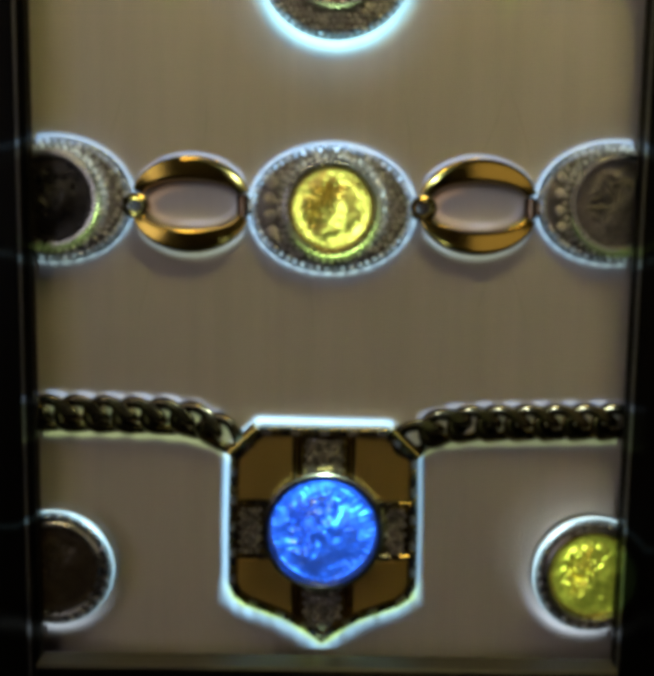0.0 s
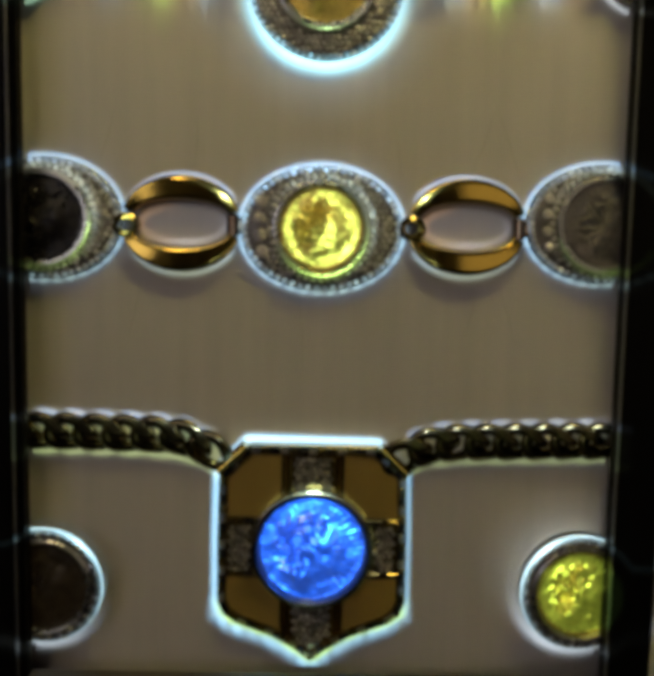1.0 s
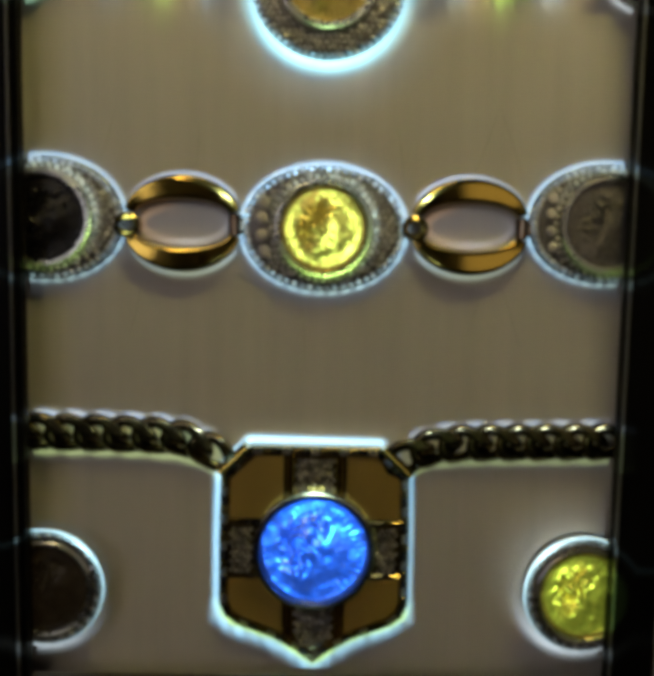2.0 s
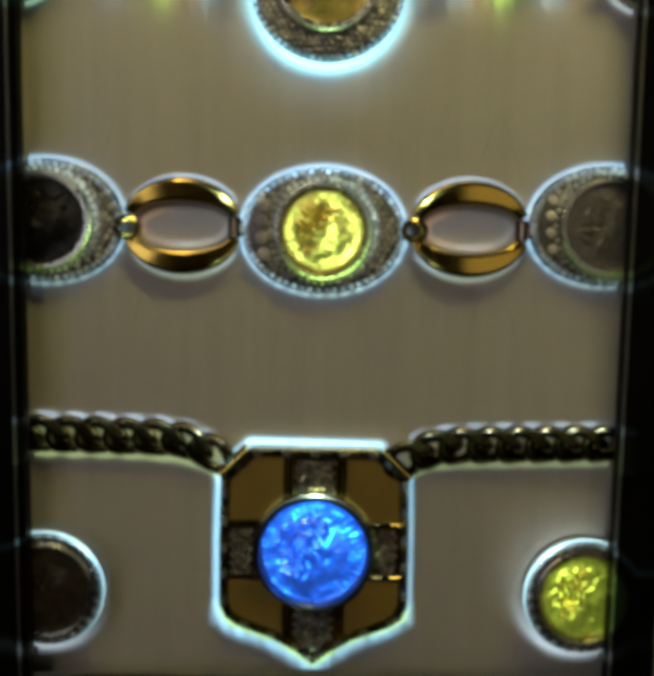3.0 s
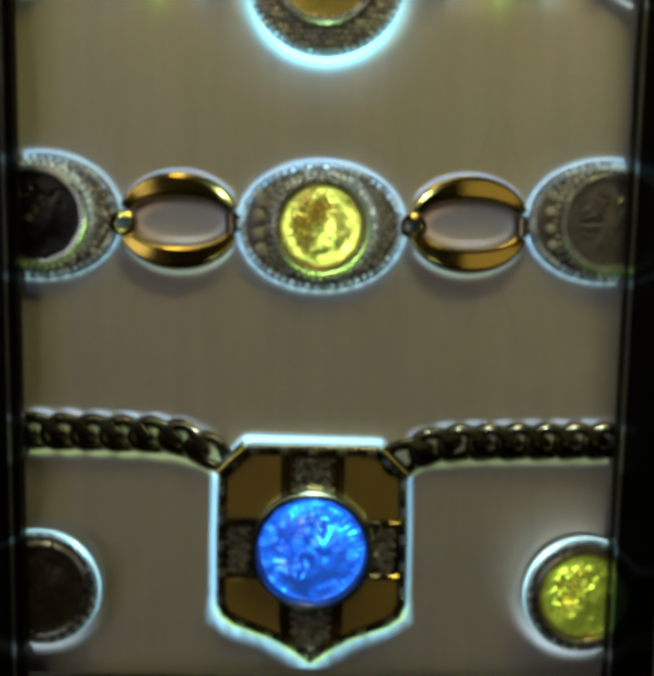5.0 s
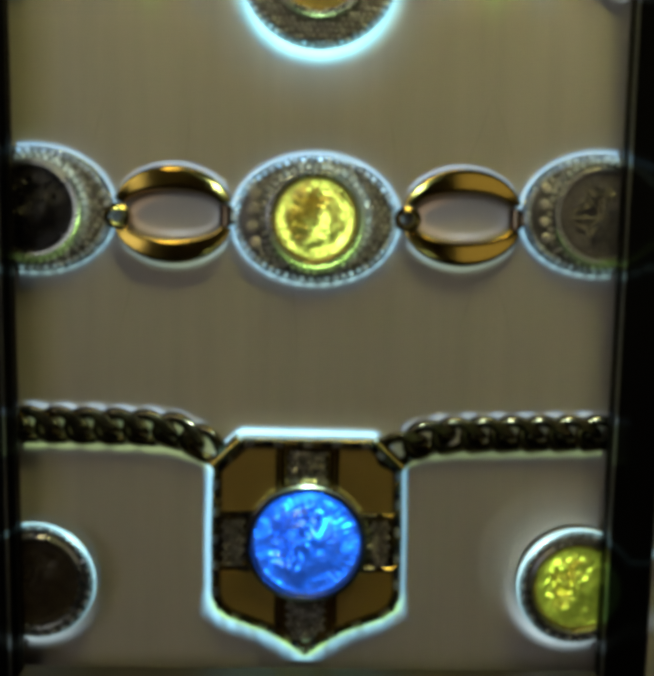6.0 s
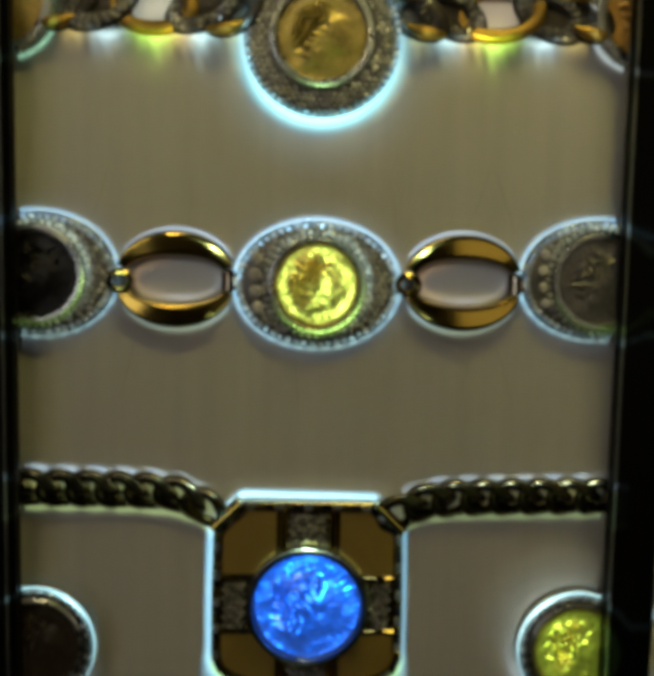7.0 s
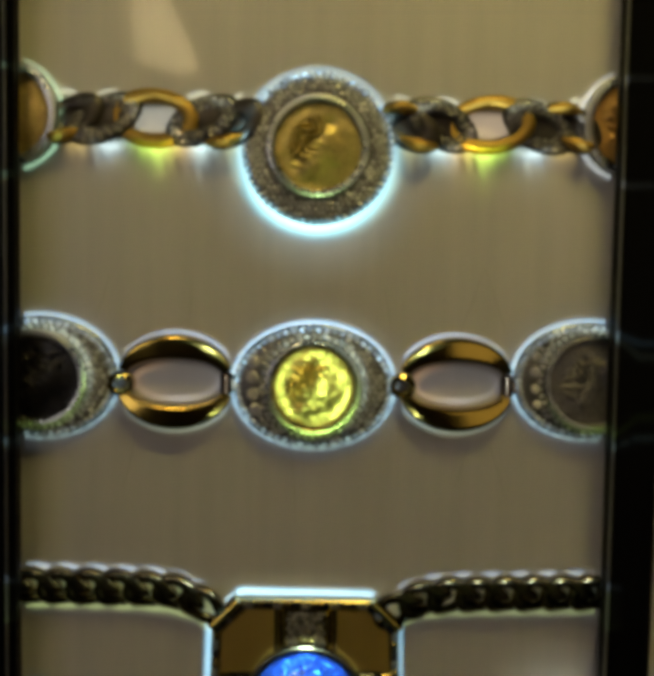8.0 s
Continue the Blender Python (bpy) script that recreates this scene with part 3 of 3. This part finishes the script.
# ---- two finger rings ----
def finger_ring(x, z, mat, label, seed):
    k = 0.982
    ring = thing("finger_ring", x, z, label, "ring", "coin rings")
    part("band", lathe(x, z, [(9.5, -0.1), (10.2, -2.0), (11.6, -4.4), (13.6 * k, -6.0), (14.5 * k, -6.8), (14.4 * k, -7.4), (13.6 * k, -7.8), (11.2 * k, -7.8), (10.9 * k, -6.6)], 72), RING_METAL, ring, "dark tapered ring body")
    part("rim", tube(level([(px, pz) for px, _, pz in arc(x, z, 14.2 * k, 14.2 * k, 0, 355, 0, 71)], -7.1), 0.55, True), RIM_SATIN, ring, "satin white-gold edge")
    part("coin_bezel", bezel(x, z, 10.7 * k, 12.0 * k, -8.6, -7.0), SILVER, ring, "polished collar")
    part("coin", coin_face(x, z, 10.9 * k, -7.6, seed, 1.25), mat, ring, "struck antique coin", at=(x, -7, z))
    for i in range(30):
        t = 2 * math.pi * i / 30
        stone(x + 12.95 * k * math.cos(t), -7.9, z + 12.95 * k * math.sin(t), 0.95, ring, mesh=STONE_DARK)
    return ring


finger_ring(62.5, -85.5, COIN_GOLD, "round coin ring with a stone-set border standing on a panel", 53)
finger_ring(-66.0, -85.7, COIN_BRONZE, "round dark bronze coin ring with a stone-set border", 59)


# ---- an added unseen glowing shape, mirrored in the lacquer as a pale patch ----
lamp = new("mirror_patch_glow")
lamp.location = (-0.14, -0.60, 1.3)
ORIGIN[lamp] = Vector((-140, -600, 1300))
tagged(lamp, "added unseen warm glowing shape on a thin cord, mirrored in the lacquer", "lamp")
# outline chosen so that its reflection makes the patch on the panel
PATCH_OUTLINE = [(-168, 283), (-160, 290), (-143, 284), (-128, 262), (-116, 236), (-111, 222), (-128, 219), (-150, 226), (-166, 228), (-169, 255)]
WARM = glow("warm_patch_glow", (1.0, 0.80, 0.42), 28.0)
part("glow_shape", loft([[(x, -612, z) for x, z in PATCH_OUTLINE], [(x, -600, z) for x, z in inset(PATCH_OUTLINE, -2.0)], [(x, -588, z) for x, z in PATCH_OUTLINE]]), WARM, lamp, "added warm glowing shape", at=(-140, -600, 255))
part("cord", tube([(-152, -600, 286), (-152, -600.5, 800), (-152, -600, 1300)], 1.5), BLACK, lamp, "thin black cord added above the glowing shape", at=(-152, -600, 800))


# ---- an unseen projector, added to pick out the jewels: light painted into a small colour slide before its bulb ----
def slide_light():
    """The halos and tints painted into the slide: the colour it lets through towards each point (x, z) of the panel, in
    mm.
    """
    xs = np.concatenate(([-420.0], np.arange(-76.0, 76.1, 0.4), [420.0]))
    zs = np.concatenate(([-420.0], np.arange(-112.0, 86.1, 0.4), [420.0]))
    X, Z = np.meshgrid(xs, zs)
    light = np.zeros((*X.shape, 3))
    P = PROJECTOR / MM

    def at(y):
        """Where the rays to the panel cross the plane at depth y."""
        k = (y - P.y) / (0.0 - P.y)
        return P.x + (X - P.x) * k, P.z + (Z - P.z) * k

    def add(colour, strength):
        light[:] += 0.48 * np.asarray(strength)[..., None] * np.array(colour)

    def band(d, centre, inner, outer):
        """A soft-edged line at d = centre, falling off faster on one side."""
        return np.where(d < centre, np.exp(-((d - centre) / inner) ** 2), np.exp(-((d - centre) / outer) ** 2))

    def toward(dx, dz, degrees, sharp=1.0):
        """1 on the side that lies in that direction, 0 on the far side."""
        c = (dx * math.cos(radians(degrees)) + dz * math.sin(radians(degrees))) / (np.hypot(dx, dz) + 1e-6)
        return np.clip(0.5 + 0.5 * c, 0, 1) ** sharp

    def disc(cx, cz, r, y, colour, strength):
        x, z = at(y)
        add(colour, strength * np.clip((r - np.hypot(x - cx, z - cz)) / 0.5 + 0.5, 0, 1))

    def oval(cx, cz, a, b, y):
        x, z = at(y)
        dx, dz = x - cx, z - cz
        k = np.sqrt((dx / a) ** 2 + (dz / b) ** 2) + 1e-6
        return np.hypot(dx, dz) * (1 - 1 / k), dx, dz

    def ripple(x, z, f, seed):
        """Uneven strength, painted into the slide's light."""
        return 0.5 + 0.25 * (np.sin(f * x + 2.1 * np.sin(0.37 * f * x + seed)) + np.sin(1.7 * f * x + 0.5 * f * z + seed))

    # coins: discs of coloured light painted into the slide
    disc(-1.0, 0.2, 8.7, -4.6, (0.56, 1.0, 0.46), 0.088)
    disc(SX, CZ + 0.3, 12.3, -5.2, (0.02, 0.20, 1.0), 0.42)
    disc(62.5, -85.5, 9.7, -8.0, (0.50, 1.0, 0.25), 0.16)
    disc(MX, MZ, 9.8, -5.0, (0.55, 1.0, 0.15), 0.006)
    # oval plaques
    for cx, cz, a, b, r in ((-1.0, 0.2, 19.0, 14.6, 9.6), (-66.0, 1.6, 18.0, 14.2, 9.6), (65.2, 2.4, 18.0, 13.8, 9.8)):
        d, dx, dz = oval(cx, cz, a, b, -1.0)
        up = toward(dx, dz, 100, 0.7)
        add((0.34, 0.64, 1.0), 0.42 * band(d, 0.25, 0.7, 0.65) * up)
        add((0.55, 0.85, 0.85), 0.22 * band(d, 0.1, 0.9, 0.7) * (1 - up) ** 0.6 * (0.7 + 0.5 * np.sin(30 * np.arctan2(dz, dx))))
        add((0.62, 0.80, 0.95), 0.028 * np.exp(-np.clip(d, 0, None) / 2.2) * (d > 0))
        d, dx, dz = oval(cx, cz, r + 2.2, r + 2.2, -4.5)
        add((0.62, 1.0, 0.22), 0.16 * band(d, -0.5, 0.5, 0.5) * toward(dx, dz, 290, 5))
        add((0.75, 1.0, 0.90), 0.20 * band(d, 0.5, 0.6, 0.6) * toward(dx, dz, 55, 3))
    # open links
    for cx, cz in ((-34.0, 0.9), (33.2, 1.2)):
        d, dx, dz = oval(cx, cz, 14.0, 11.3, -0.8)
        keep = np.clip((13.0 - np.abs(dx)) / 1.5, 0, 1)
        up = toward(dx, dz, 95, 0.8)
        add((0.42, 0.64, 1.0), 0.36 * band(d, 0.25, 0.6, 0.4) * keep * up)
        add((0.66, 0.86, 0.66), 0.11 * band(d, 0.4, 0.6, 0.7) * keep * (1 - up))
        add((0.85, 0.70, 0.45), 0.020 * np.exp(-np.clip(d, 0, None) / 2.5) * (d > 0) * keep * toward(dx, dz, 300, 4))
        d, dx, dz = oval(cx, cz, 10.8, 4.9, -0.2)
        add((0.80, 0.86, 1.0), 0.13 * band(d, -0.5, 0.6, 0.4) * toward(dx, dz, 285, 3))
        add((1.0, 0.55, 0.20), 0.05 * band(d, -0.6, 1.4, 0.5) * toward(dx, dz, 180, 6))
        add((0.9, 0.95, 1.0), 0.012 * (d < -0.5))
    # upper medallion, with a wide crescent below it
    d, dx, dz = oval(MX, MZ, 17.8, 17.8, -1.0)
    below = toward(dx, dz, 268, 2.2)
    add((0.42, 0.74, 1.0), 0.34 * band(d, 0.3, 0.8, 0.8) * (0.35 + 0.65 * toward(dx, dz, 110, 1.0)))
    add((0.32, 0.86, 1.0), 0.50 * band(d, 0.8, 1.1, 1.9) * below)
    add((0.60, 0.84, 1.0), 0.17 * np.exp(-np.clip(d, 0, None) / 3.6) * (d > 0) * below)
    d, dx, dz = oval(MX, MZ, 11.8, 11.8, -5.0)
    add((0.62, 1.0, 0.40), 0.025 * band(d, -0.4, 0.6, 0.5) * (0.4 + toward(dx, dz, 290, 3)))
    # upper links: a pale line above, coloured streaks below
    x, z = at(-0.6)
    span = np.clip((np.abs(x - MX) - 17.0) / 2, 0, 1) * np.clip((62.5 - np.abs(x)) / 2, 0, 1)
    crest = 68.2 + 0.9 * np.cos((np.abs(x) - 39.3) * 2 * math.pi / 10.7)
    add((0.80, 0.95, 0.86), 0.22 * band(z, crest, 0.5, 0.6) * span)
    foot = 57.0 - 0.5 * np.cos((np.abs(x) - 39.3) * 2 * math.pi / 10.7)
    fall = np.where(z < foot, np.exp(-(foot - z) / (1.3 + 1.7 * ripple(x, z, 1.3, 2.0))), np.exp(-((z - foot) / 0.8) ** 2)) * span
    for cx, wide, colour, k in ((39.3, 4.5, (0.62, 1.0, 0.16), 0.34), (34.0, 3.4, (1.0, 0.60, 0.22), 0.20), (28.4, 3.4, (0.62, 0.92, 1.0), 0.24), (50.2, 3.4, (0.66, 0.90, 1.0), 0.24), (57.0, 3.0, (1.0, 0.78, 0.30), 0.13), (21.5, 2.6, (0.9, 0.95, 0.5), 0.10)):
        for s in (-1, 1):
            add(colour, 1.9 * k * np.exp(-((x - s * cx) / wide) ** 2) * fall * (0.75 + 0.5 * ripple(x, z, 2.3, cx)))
    # thin pale streaks of light painted into the slide, thrown down the panel
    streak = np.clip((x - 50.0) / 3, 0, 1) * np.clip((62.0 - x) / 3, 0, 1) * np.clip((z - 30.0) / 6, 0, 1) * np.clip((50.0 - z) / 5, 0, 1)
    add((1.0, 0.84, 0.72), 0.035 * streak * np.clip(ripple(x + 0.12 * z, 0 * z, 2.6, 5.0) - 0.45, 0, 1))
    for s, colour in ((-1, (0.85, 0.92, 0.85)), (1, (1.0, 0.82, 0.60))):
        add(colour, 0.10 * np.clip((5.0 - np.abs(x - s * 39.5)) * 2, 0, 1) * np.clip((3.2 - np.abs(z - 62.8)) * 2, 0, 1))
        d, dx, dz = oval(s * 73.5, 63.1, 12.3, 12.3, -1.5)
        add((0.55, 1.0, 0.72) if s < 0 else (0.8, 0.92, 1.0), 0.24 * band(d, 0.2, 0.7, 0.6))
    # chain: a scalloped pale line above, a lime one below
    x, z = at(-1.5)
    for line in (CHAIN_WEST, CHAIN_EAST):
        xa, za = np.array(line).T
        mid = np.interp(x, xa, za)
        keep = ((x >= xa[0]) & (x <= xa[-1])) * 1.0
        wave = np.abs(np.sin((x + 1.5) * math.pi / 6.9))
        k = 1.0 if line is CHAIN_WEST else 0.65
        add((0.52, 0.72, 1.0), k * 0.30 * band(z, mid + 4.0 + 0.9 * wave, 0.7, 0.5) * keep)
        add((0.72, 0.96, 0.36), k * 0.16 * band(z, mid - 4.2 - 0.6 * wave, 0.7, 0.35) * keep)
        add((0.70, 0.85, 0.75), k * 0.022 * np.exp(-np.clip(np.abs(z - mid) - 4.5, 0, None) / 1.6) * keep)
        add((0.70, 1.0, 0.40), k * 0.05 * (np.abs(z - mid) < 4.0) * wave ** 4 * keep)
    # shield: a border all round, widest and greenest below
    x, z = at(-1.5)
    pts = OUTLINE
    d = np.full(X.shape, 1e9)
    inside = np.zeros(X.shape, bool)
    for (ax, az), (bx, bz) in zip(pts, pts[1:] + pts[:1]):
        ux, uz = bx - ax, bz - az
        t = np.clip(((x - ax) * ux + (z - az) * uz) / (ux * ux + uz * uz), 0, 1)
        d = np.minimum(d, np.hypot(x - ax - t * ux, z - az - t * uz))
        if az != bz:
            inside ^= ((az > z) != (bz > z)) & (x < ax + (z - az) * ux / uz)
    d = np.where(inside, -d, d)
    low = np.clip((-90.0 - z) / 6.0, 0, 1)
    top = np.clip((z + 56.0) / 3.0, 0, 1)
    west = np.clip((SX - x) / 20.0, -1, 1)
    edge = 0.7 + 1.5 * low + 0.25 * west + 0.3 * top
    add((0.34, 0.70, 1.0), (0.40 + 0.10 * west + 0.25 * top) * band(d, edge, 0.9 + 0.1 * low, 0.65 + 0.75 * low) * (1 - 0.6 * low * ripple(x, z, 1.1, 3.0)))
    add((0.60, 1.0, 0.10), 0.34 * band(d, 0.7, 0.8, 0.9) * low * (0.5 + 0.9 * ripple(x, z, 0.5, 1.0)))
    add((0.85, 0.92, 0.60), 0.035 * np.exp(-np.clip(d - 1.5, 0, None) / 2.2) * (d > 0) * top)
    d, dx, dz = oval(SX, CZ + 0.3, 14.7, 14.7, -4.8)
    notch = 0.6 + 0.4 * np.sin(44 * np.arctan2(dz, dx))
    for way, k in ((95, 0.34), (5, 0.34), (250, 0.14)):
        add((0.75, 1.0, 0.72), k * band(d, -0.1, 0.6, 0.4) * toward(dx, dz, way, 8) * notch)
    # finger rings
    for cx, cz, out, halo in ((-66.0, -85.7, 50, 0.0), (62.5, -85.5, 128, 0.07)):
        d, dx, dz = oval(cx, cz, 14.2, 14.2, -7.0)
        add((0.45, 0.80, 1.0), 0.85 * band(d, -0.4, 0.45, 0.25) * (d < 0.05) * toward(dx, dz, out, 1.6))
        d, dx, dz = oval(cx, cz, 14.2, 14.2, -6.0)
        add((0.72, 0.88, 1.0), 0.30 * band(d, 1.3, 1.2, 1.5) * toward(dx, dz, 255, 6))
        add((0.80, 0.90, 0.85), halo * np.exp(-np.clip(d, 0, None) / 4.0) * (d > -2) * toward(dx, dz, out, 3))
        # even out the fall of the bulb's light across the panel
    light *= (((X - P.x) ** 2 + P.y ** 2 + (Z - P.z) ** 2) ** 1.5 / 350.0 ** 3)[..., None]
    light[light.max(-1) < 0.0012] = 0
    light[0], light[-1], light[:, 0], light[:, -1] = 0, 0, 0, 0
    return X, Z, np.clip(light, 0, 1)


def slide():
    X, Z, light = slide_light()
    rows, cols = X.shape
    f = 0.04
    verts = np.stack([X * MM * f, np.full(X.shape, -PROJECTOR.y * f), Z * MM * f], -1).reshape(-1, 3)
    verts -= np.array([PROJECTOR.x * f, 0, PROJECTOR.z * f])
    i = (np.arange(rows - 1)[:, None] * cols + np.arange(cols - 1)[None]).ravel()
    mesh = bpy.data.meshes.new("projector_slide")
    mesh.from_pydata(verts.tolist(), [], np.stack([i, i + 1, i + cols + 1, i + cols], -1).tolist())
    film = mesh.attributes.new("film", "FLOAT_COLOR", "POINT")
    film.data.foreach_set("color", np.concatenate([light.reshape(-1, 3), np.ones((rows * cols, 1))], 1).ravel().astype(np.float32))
    m = bpy.data.materials.new("painted_light_film")
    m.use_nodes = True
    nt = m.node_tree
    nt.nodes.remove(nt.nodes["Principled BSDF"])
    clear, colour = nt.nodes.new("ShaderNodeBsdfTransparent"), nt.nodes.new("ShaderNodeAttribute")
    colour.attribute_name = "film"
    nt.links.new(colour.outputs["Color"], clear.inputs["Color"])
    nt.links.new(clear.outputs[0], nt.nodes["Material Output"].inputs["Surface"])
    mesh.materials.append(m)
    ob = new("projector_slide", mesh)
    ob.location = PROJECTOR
    return tagged(ob, "small unseen colour slide with painted halos, added in front of a projector bulb", "slide", kind="structure")


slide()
